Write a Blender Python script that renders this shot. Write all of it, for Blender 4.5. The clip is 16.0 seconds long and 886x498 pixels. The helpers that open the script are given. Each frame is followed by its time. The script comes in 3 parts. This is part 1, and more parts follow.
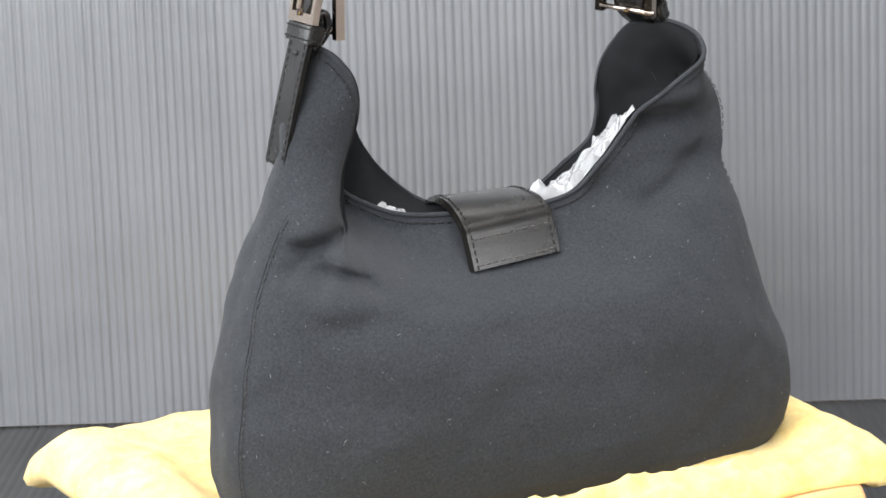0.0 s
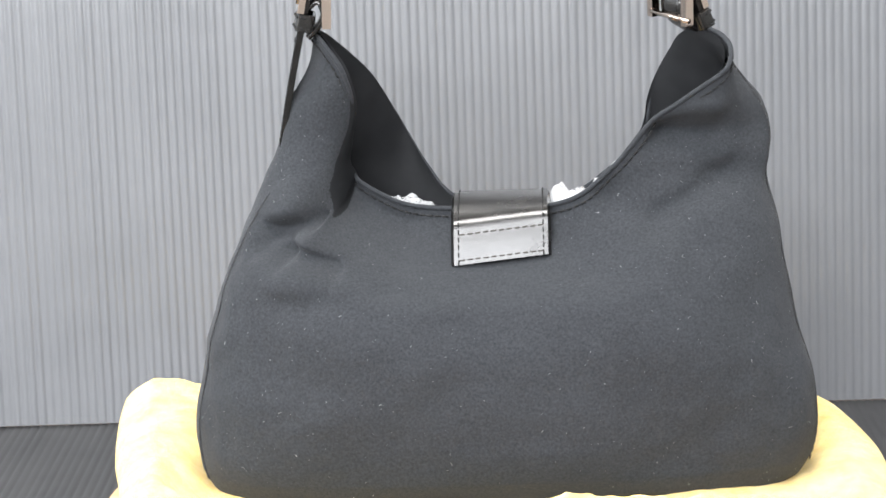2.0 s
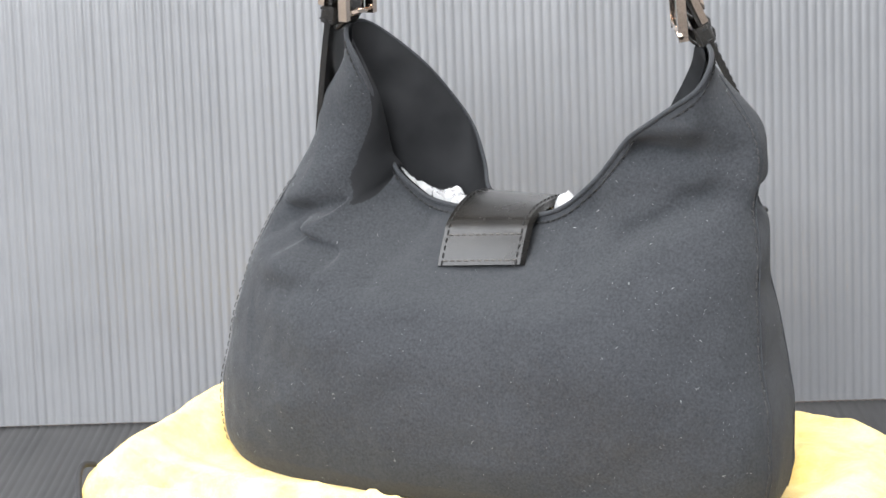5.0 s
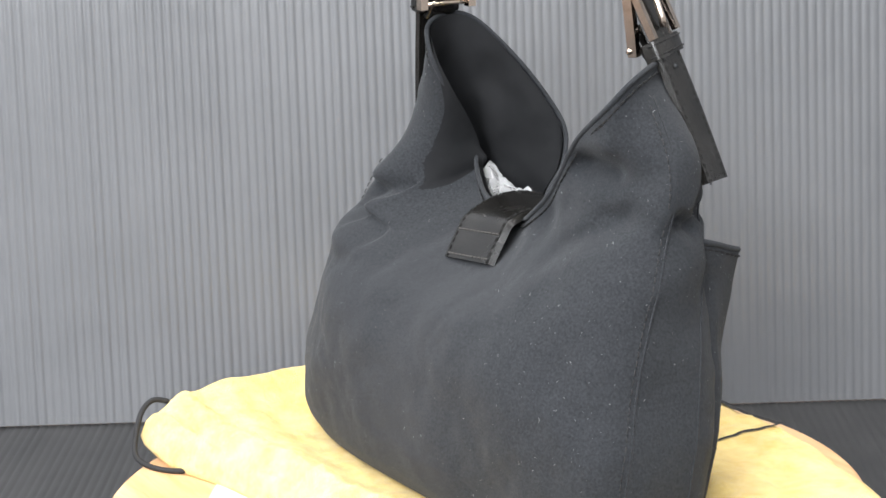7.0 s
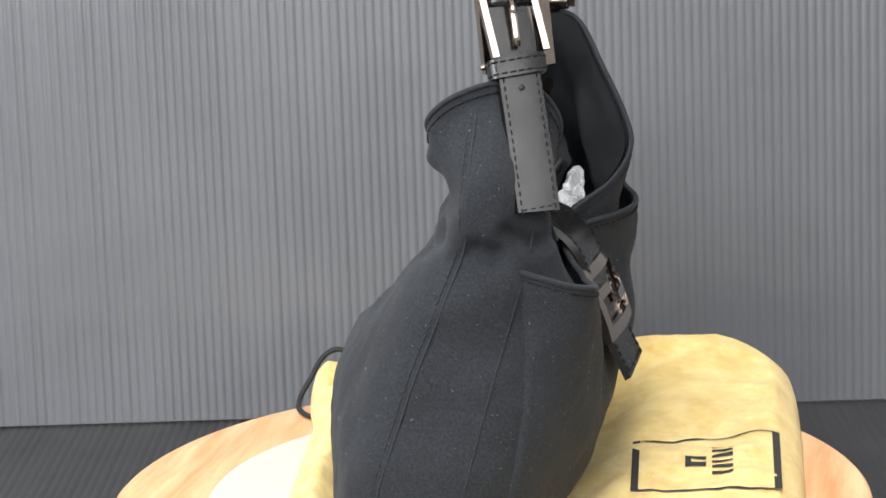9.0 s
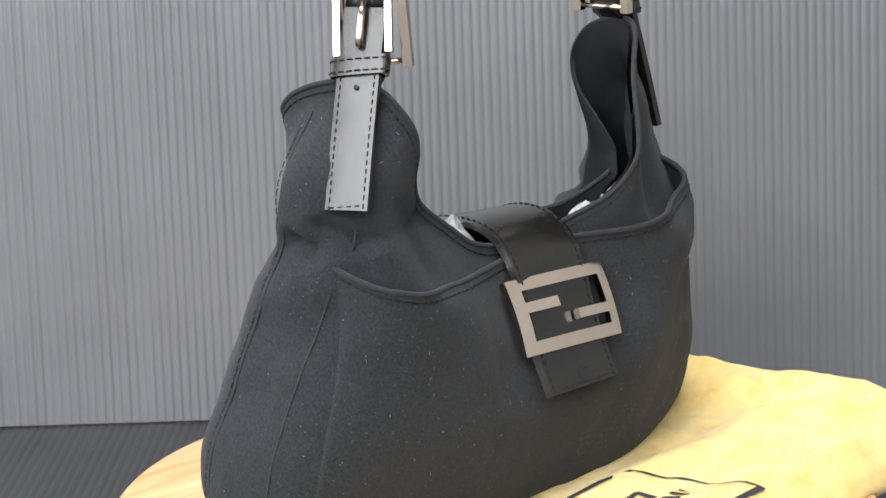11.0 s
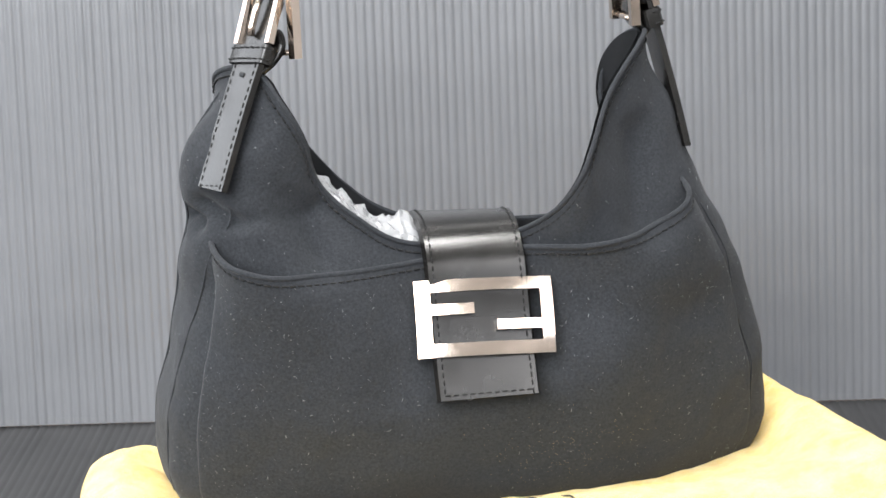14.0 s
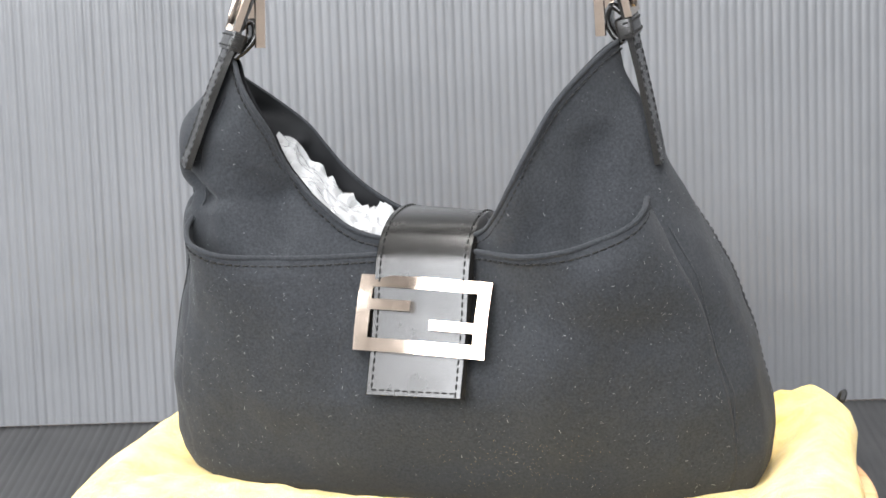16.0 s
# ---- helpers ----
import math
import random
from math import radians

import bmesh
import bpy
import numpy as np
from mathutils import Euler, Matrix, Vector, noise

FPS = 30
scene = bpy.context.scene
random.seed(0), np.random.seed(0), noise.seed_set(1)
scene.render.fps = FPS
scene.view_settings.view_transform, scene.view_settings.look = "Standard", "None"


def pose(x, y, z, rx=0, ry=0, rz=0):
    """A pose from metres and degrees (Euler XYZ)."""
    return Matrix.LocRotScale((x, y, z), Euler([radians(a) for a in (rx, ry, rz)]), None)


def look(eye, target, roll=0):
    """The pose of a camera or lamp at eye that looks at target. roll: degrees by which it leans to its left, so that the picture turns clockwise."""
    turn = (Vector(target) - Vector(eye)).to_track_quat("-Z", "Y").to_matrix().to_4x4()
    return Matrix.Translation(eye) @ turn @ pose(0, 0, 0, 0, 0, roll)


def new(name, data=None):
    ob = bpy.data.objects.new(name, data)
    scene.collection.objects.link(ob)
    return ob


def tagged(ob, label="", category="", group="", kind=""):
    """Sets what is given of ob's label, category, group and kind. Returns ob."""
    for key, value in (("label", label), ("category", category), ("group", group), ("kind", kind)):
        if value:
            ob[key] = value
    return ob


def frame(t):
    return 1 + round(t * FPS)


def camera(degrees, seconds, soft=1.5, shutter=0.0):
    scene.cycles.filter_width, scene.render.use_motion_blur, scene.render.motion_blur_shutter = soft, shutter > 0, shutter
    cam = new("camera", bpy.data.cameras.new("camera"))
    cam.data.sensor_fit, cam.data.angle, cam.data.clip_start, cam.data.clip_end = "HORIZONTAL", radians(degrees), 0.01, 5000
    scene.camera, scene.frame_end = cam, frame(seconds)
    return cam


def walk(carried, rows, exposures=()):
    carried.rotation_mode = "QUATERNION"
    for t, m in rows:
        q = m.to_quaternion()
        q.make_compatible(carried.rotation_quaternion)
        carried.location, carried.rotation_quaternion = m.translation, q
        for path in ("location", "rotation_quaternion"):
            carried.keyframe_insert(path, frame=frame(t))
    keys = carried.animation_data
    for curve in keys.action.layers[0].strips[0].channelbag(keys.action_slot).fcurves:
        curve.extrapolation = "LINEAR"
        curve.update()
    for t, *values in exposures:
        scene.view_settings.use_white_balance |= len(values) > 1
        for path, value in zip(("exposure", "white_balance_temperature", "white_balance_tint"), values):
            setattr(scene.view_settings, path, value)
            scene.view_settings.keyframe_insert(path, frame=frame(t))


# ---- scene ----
cam = camera(21.8, 16.0, soft=1.6)
EYE = (0.0, -1.0, 0.336)
VIEW = pose(*EYE, 77.05, 0, 0.94) @ pose(0, 0, 0, 0, 0, -2.05)
walk(cam, [(0.0, VIEW), (16.0, VIEW)],
     exposures=[(0.0, 0.32), (1.5, 0.5), (3.0, 0.76), (5.5, 0.62), (7.0, 0.22), (8.0, -0.08), (9.0, -0.18), (11.5, 0.03), (12.5, 0.18), (14.5, 0.38), (16.0, 0.52)])

# ---- light ----
world = bpy.data.worlds.new("sky")
scene.world = world
world.use_nodes = True
wn = world.node_tree
sky = wn.nodes.new("ShaderNodeTexSky")
sky.sky_type = "NISHITA"
sky.sun_disc = False
sky.sun_elevation, sky.sun_rotation = radians(40), radians(150)
wn.links.new(sky.outputs[0], wn.nodes["Background"].inputs[0])
wn.nodes["Background"].inputs[1].default_value = 0.12

window_light = bpy.data.lights.new("window_light", "AREA")
window_light.shape, window_light.size, window_light.size_y = "RECTANGLE", 1.6, 1.66
window_light.energy = 98
window_light.color = (0.97, 0.98, 1.0)
new("window_light", window_light).matrix_world = look((-0.65, -1.67, 1.33), (-0.55, 0.0, 0.75))

# right-hand fill, its unseen window assumed from a bright strap end
right_fill = bpy.data.lights.new("right_fill_light", "AREA")
right_fill.shape, right_fill.size, right_fill.size_y = "RECTANGLE", 0.95, 1.1
right_fill.energy, right_fill.color = 13, (0.97, 0.98, 1.0)
new("right_fill_light", right_fill).matrix_world = look((1.15, -1.67, 1.35), (0.0, 0.0, 0.1))

# unseen overhead fill, added so tops lighten and the bag's lower part darkens
overhead_fill = bpy.data.lights.new("overhead_fill", "AREA")
overhead_fill.shape, overhead_fill.size, overhead_fill.size_y = "RECTANGLE", 1.2, 0.5
overhead_fill.energy, overhead_fill.color = 58, (1.0, 0.98, 0.96)
new("overhead_fill", overhead_fill).matrix_world = look((-0.1, -0.35, 2.57), (-0.1, -0.349, 0.0))

west_light = bpy.data.lights.new("west_window_light", "AREA")
west_light.shape, west_light.size, west_light.size_y = "RECTANGLE", 2.2, 1.4
west_light.energy, west_light.color = 38, (0.97, 0.98, 1.0)
new("west_window_light", west_light).matrix_world = look((-2.07, -0.05, 0.95), (0.0, -0.05, 0.5))

# ---- materials ----
def material(name, colour, rough=0.6, metal=0.0, **more):
    m = bpy.data.materials.new(name)
    m.use_nodes = True
    b = m.node_tree.nodes["Principled BSDF"]
    b.inputs["Base Color"].default_value = (*colour, 1)
    b.inputs["Roughness"].default_value = rough
    b.inputs["Metallic"].default_value = metal
    for key, value in more.items():
        b.inputs[key.replace("_", " ")].default_value = value
    return m


def noise_node(m, scale, detail=4.0, rough=0.6, stretch=None):
    t = m.node_tree
    co = t.nodes.new("ShaderNodeTexCoord")
    n = t.nodes.new("ShaderNodeTexNoise")
    n.inputs["Scale"].default_value = scale
    n.inputs["Detail"].default_value = detail
    n.inputs["Roughness"].default_value = rough
    if stretch:
        mp = t.nodes.new("ShaderNodeMapping")
        mp.inputs["Scale"].default_value = stretch
        t.links.new(co.outputs["Object"], mp.inputs[0])
        t.links.new(mp.outputs[0], n.inputs["Vector"])
    else:
        t.links.new(co.outputs["Object"], n.inputs["Vector"])
    return n


def vary(m, n, dark, light, low=0.3, high=0.7, socket="Base Color"):
    """Colour from a noise, between two tones."""
    t = m.node_tree
    r = t.nodes.new("ShaderNodeValToRGB")
    r.color_ramp.elements[0].position, r.color_ramp.elements[1].position = low, high
    r.color_ramp.elements[0].color, r.color_ramp.elements[1].color = (*dark, 1), (*light, 1)
    t.links.new(n.outputs[0], r.inputs[0])
    t.links.new(r.outputs[0], t.nodes["Principled BSDF"].inputs[socket])
    return r


def relief(m, sources, distance=0.001):
    """Bump from (noise, strength) pairs, one after another."""
    t = m.node_tree
    last = None
    for n, strength in sources:
        b = t.nodes.new("ShaderNodeBump")
        b.inputs["Strength"].default_value = strength
        b.inputs["Distance"].default_value = distance
        t.links.new(n.outputs[0], b.inputs["Height"])
        if last:
            t.links.new(last.outputs[0], b.inputs["Normal"])
        last = b
    t.links.new(last.outputs[0], t.nodes["Principled BSDF"].inputs["Normal"])


FABRIC = material("black_fabric", (0.016, 0.0175, 0.020), 0.88, Sheen_Weight=0.06, Sheen_Roughness=0.6, Specular_IOR_Level=0.12)
FABRIC.node_tree.nodes["Principled BSDF"].inputs["Sheen Tint"].default_value = (0.95, 0.97, 1.0, 1)
vary(FABRIC, noise_node(FABRIC, 900, 5, 0.7), (0.0105, 0.0115, 0.0132), (0.0305, 0.033, 0.0368), 0.28, 0.72)
relief(FABRIC, [(noise_node(FABRIC, 2600, 2), 0.16), (noise_node(FABRIC, 30, 3), 0.45)], 0.0016)

PIPING = material("black_piping", (0.020, 0.0215, 0.0235), 0.6, Specular_IOR_Level=0.35)
relief(PIPING, [(noise_node(PIPING, 1500, 2), 0.2)], 0.0004)
LINING = material("black_lining", (0.016, 0.017, 0.019), 0.8, Specular_IOR_Level=0.12)
vary(LINING, noise_node(LINING, 40, 4), (0.0085, 0.009, 0.0098), (0.0150, 0.0156, 0.0168))

LEATHER = material("black_leather", (0.012, 0.0115, 0.011), 0.32, Specular_IOR_Level=0.55)
vary(LEATHER, noise_node(LEATHER, 70, 5), (0.004, 0.0038, 0.0035), (0.011, 0.0102, 0.0090))
vary(LEATHER, noise_node(LEATHER, 60, 6, 0.65), (0.12, 0.12, 0.12), (0.30, 0.30, 0.30), 0.32, 0.68, "Roughness")
relief(LEATHER, [(noise_node(LEATHER, 1100, 3), 0.10), (noise_node(LEATHER, 260, 4, 0.6, (0.35, 1, 1.6)), 0.09)], 0.0006)
THREAD = material("thread", (0.020, 0.020, 0.020), 0.85)
DARK_THREAD = material("dark_thread", (0.005, 0.005, 0.005), 0.9)
SEAM = material("brown_thread", (0.055, 0.05, 0.045), 0.8)

# warm base tint stands in for beige surroundings mirrored in the metal
CHROME = material("polished_metal", (0.60, 0.50, 0.42), 0.08, 1.0)
vary(CHROME, noise_node(CHROME, 160, 5, 0.65), (0.08, 0.08, 0.08), (0.18, 0.18, 0.18), 0.35, 0.7, "Roughness")
relief(CHROME, [(noise_node(CHROME, 90, 3), 0.07)], 0.0008)
CLOTH = material("yellow_flannel", (0.78, 0.56, 0.17), 0.95, Sheen_Weight=0.3, Sheen_Roughness=0.5)
vary(CLOTH, noise_node(CLOTH, 60, 8, 0.72), (0.72, 0.47, 0.10), (0.91, 0.71, 0.27), 0.34, 0.66)
relief(CLOTH, [(noise_node(CLOTH, 800, 5, 0.7), 0.7), (noise_node(CLOTH, 150, 6, 0.7), 0.7)], 0.002)
CORD = material("black_cord", (0.010, 0.010, 0.011), 0.8)
PRINT = material("black_print", (0.022, 0.021, 0.02), 0.85)
relief(PRINT, [(noise_node(PRINT, 800, 3), 0.5)], 0.001)

WOOD = material("pale_wood", (0.62, 0.36, 0.18), 0.45)
vary(WOOD, noise_node(WOOD, 9, 7, 0.65, (1, 9, 1)), (0.55, 0.27, 0.11), (0.78, 0.50, 0.27), 0.35, 0.65)
FELT = material("pale_pad", (0.52, 0.47, 0.42), 0.85)
relief(FELT, [(noise_node(FELT, 600, 3), 0.2)], 0.0006)

PANEL = material("grey_plastic_sheet", (0.17, 0.175, 0.182), 0.28, Specular_IOR_Level=0.8)
vary(PANEL, noise_node(PANEL, 6, 5, 0.6), (0.094, 0.098, 0.104), (0.128, 0.132, 0.139), 0.25, 0.75)
relief(PANEL, [(noise_node(PANEL, 14, 3, 0.6), 0.15)], 0.004)
MAT = material("black_plastic_sheet", (0.018, 0.018, 0.019), 0.5)
vary(MAT, noise_node(MAT, 30, 5), (0.014, 0.014, 0.015), (0.026, 0.026, 0.027))
PLASTER = material("grey_plaster", (0.50, 0.50, 0.50), 0.9)
vary(PLASTER, noise_node(PLASTER, 3, 5), (0.47, 0.47, 0.47), (0.53, 0.53, 0.53))
DESK = material("dark_desk", (0.12, 0.09, 0.07), 0.5)
vary(DESK, noise_node(DESK, 6, 6, 0.6, (1, 8, 1)), (0.09, 0.06, 0.045), (0.15, 0.11, 0.085))
LINT = material("pale_lint", (0.24, 0.25, 0.25), 0.9)
FLUFF = material("yellow_lint", (0.24, 0.19, 0.09), 0.9)
WRAP = material("clear_plastic_film", (0.90, 0.91, 0.92), 0.18, Transmission_Weight=0.7, Specular_IOR_Level=0.9)


# ---- helpers of the scene ----
def mesh_of(name, verts, faces, mats, smooth=True):
    me = bpy.data.meshes.new(name)
    me.from_pydata([tuple(v) for v in verts], [], faces)
    for m in mats if isinstance(mats, (list, tuple)) else [mats]:
        me.materials.append(m)
    if smooth:
        me.polygons.foreach_set("use_smooth", [True] * len(me.polygons))
    me.update()
    return me


def part(name, bm, mat, parent, label="", smooth=True):
    """Links a bmesh, or a (verts, faces) pair, as one mesh under a thing."""
    if isinstance(bm, tuple):
        me = mesh_of(name, *bm, mat, smooth)
    else:
        me = bpy.data.meshes.new(name)
        bm.normal_update()
        bm.to_mesh(me)
        bm.free()
        me.materials.append(mat)
        if smooth:
            me.polygons.foreach_set("use_smooth", [True] * len(me.polygons))
    ob = new(name, me)
    ob.parent = parent
    if label:
        ob["label"] = label
    return ob


def sharp(ob, degrees=35):
    ob.data.set_sharp_from_angle(angle=radians(degrees))
    return ob


def box(x0, x1, y0, y1, z0, z1, bevel=0.0, segments=2):
    bm = bmesh.new()
    bmesh.ops.create_cube(bm, size=1)
    for v in bm.verts:
        v.co = ((x0 + x1) / 2 + v.co.x * (x1 - x0), (y0 + y1) / 2 + v.co.y * (y1 - y0), (z0 + z1) / 2 + v.co.z * (z1 - z0))
    if bevel:
        bmesh.ops.bevel(bm, geom=list(bm.edges), offset=bevel, segments=segments, profile=0.5, affect="EDGES")
    return bm


def spline(points, count, closed=False):
    """Catmull-Rom through a few nodes, resampled at even length."""
    p = np.array(points, float)
    n = len(p)
    out = []
    for i in range(n if closed else n - 1):
        if closed:
            a, b, c, d = p[(i - 1) % n], p[i], p[(i + 1) % n], p[(i + 2) % n]
        else:
            a, b, c, d = p[max(i - 1, 0)], p[i], p[i + 1], p[min(i + 2, n - 1)]
        for k in range(24):
            t = k / 24
            out.append(0.5 * (2 * b + (c - a) * t + (2 * a - 5 * b + 4 * c - d) * t * t + (3 * b - a - 3 * c + d) * t ** 3))
    out.append(p[0] if closed else p[-1])
    out = np.array(out)
    length = np.r_[0, np.cumsum(np.linalg.norm(np.diff(out, axis=0), axis=1))]
    at = np.linspace(0, length[-1], count + (1 if closed else 0))
    if closed:
        at = at[:-1]
    return np.stack([np.interp(at, length, out[:, k]) for k in range(out.shape[1])], 1)


def tube(path, radius, sides=8, closed=False):
    """A round cord along a path, as verts and faces."""
    p = np.array(path, float)
    n = len(p)
    tang = np.gradient(p, axis=0) if not closed else np.roll(p, -1, 0) - np.roll(p, 1, 0)
    tang /= np.linalg.norm(tang, axis=1)[:, None]
    side = np.cross(tang[0], (0.3, 0.2, 1.0))
    verts, faces = [], []
    for i in range(n):
        side = side - tang[i] * (side @ tang[i])
        side /= np.linalg.norm(side)
        other = np.cross(tang[i], side)
        for k in range(sides):
            a = 2 * math.pi * k / sides
            verts.append(p[i] + radius * (math.cos(a) * side + math.sin(a) * other))
    for i in range(n if closed else n - 1):
        j = (i + 1) % n
        for k in range(sides):
            l = (k + 1) % sides
            faces.append((i * sides + k, i * sides + l, j * sides + l, j * sides + k))
    if not closed:
        faces += [tuple(range(sides))[::-1], tuple((n - 1) * sides + k for k in range(sides))]
    return verts, faces


def ribbon(path, across, width, thick, crown=0.0):
    """A flat strap along a path: across gives its width direction at each point."""
    p = np.array(path, float)
    n = len(p)
    across = np.broadcast_to(np.array(across, float), p.shape)
    tang = np.gradient(p, axis=0)
    verts, faces = [], []
    prof = [(-0.5, -0.5), (-0.47, 0.5), (-0.25, 0.5 + crown), (0.25, 0.5 + crown), (0.47, 0.5), (0.5, -0.5), (0.25, -0.5), (-0.25, -0.5)]
    for i in range(n):
        t = tang[i] / np.linalg.norm(tang[i])
        a = across[i] - t * (across[i] @ t)
        a /= np.linalg.norm(a)
        up = np.cross(a, t)
        for s, h in prof:
            verts.append(p[i] + a * width * s + up * thick * h)
    m = len(prof)
    for i in range(n - 1):
        for k in range(m):
            l = (k + 1) % m
            faces.append((i * m + k, (i + 1) * m + k, (i + 1) * m + l, i * m + l))
    faces += [tuple(range(m)), tuple((n - 1) * m + k for k in range(m))[::-1]]
    return verts, faces


def joined(pieces):
    verts, faces = [], []
    for v, f in pieces:
        o = len(verts)
        verts += list(v)
        faces += [tuple(o + i for i in q) for q in f]
    return verts, faces


def stitches(path, normals, length=0.0022, gap=0.0013, radius=0.00034):
    """Short thread dashes along a path, lying on the surface."""
    p = np.array(path, float)
    d = np.r_[0, np.cumsum(np.linalg.norm(np.diff(p, axis=0), axis=1))]
    nn = np.broadcast_to(np.array(normals, float), p.shape)
    pieces, s = [], 0.0
    at = lambda q, a: np.array([np.interp(q, d, a[:, k]) for k in range(3)])
    while s + length < d[-1]:
        up = at(s, nn) / np.linalg.norm(at(s, nn))
        pts = [at(s + length * k, p) + up * h for k, h in ((0, -0.0003), (0.15, 0.0002), (0.85, 0.0002), (1, -0.0003))]
        pieces.append(tube(pts, radius, 5))
        s += length + gap
    return joined(pieces)


def smooth_step(a, b, x):
    t = np.clip((x - a) / (b - a), 0, 1)
    return t * t * (3 - 2 * t)


CM = 0.01


def thing(name, label, category):
    return tagged(new(name), label, category)


# ---- the room and the backdrop ----
def corrugated(name, width, length, pitch, depth, thick):
    """A twin-wall sheet lying in x (across the ribs) and y, its top rippled."""
    steps = int(width / pitch) * 6
    xs = np.linspace(-width / 2, width / 2, steps + 1)
    rng = np.random.RandomState(5)
    amp = np.repeat(0.7 + 0.6 * rng.rand(steps // 6 + 1), 6)[: steps + 1]
    z = depth * amp * np.abs(np.sin(np.pi * xs / pitch)) ** 0.6
    verts, faces = [], []
    for x, h in zip(xs, z):
        verts += [(x, 0, h), (x, length, h)]
    for i in range(steps):
        faces.append((2 * i, 2 * i + 2, 2 * i + 3, 2 * i + 1))
    o = len(verts)
    w = width / 2
    verts += [(-w, 0, -thick), (w, 0, -thick), (w, length, -thick), (-w, length, -thick)]
    faces.append((o, o + 3, o + 2, o + 1))
    faces += [(0, 1, o + 3, o), (2 * steps, o + 1, o + 2, 2 * steps + 1)]
    return verts, faces


FLOOR_Z = -0.050
back = new("backdrop", mesh_of("backdrop", *corrugated("b", 1.5, 0.9, 0.0049, 0.0007, 0.004), PANEL))
back.matrix_world = Matrix.Translation((0, 0.2585, FLOOR_Z + 0.001)) @ pose(0, 0, 0, 86, 0, 0.1)
tagged(back, "upright grey fluted plastic sheet behind the turntable", "backdrop", kind="structure")
mat_sheet = new("floor_sheet", mesh_of("floor_sheet", *corrugated("f", 1.5, 1.0, 0.0049, 0.0006, 0.004), MAT))
mat_sheet.matrix_world = Matrix.Translation((0, -0.74, FLOOR_Z - 0.0006))
tagged(mat_sheet, "black fluted plastic sheet lying under the turntable", "floor sheet", kind="structure")


def slab(name, dims, mat, label, category, bevel=0.0):
    bm = box(*dims, bevel)
    me = bpy.data.meshes.new(name)
    bm.to_mesh(me)
    bm.free()
    me.materials.append(mat)
    return tagged(new(name, me), label, category, kind="structure")


slab("desk_top", (-0.9, 0.9, -0.76, 0.42, -0.09, FLOOR_Z - 0.0046), DESK, "dark wooden desk top carrying the sheets", "desk", 0.004)
ROOM_Z = -0.80
for x in (-0.84, 0.78):
    for y in (-0.72, 0.32):
        slab("desk_leg", (x, x + 0.06, y, y + 0.06, ROOM_Z, -0.0902), DESK, "dark wooden leg under the desk top", "desk leg", 0.003)
# blank slab, added to give the overhead fill a fixture
slab("ceiling_slab", (-0.72, 0.52, -0.62, -0.08, 2.575, 2.5998), PLASTER, "flat unlit slab added to the ceiling above the overhead fill", "lamp", 0.004)
slab("floor", (-2.2, 2.2, -1.8, 1.6, ROOM_Z - 0.1, ROOM_Z), DESK, "dark wooden room floor", "floor")
slab("ceiling", (-2.2, 2.2, -1.8, 1.6, 2.6, 2.7), PLASTER, "plain light grey ceiling", "ceiling")
slab("wall_north", (-2.2, 2.2, 1.5, 1.6, ROOM_Z, 2.6), PLASTER, "plain light grey wall", "wall")
# the wall with the side window
for y0, y1, z0, z1, where in ((-1.7, -1.2, ROOM_Z, 2.6, "beside"), (-1.2, 1.1, ROOM_Z, 0.2, "below"), (-1.2, 1.1, 1.7, 2.6, "above"), (1.1, 1.5, ROOM_Z, 2.6, "beside")):
    slab("wall_west", (-2.2, -2.1, y0, y1, z0, z1), PLASTER, "plain light grey wall " + where + " an unseen window", "wall")
slab("wall_east", (2.1, 2.2, -1.7, 1.5, ROOM_Z, 2.6), PLASTER, "plain light grey wall", "wall")
# the unseen wall with the main window and the right fill's assumed one, in pieces round the openings
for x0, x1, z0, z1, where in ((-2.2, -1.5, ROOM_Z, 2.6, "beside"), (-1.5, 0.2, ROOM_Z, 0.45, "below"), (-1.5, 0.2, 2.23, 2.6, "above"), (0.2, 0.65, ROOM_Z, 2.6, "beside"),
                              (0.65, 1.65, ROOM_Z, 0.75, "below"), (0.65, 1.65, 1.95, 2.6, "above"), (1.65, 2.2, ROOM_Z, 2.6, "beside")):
    slab("wall_south", (x0, x1, -1.8, -1.7, z0, z1), PLASTER, "plain light grey wall " + where + " an unseen window", "wall")


# ---- turntable ----
def disc(radius, z0, z1, bevel, n=128, centre=(0.0, 0.0)):
    bm = bmesh.new()
    bmesh.ops.create_cone(bm, cap_ends=True, segments=n, radius1=radius, radius2=radius, depth=z1 - z0)
    bmesh.ops.translate(bm, vec=(*centre, (z0 + z1) / 2), verts=bm.verts)
    rim = [e for e in bm.edges if abs(e.verts[0].co.z - e.verts[1].co.z) < 1e-6]
    bmesh.ops.bevel(bm, geom=rim, offset=bevel, segments=3, profile=0.5, affect="EDGES")
    return bm


TOP_Z = -0.009
turntable = thing("turntable", "round pale wooden turntable with a whitish round pad", "turntable")
sharp(part("wooden_disc", disc(0.1735, TOP_Z - 0.020, TOP_Z, 0.003, centre=(0.003, 0)), WOOD, turntable, "pale pine disc"))
sharp(part("pad", disc(0.128, TOP_Z - 0.0005, TOP_Z + 0.0012, 0.0005), FELT, turntable, "whitish round pad"))
sharp(part("base", disc(0.10, FLOOR_Z, TOP_Z - 0.019, 0.002), DESK, turntable, "dark round base"))


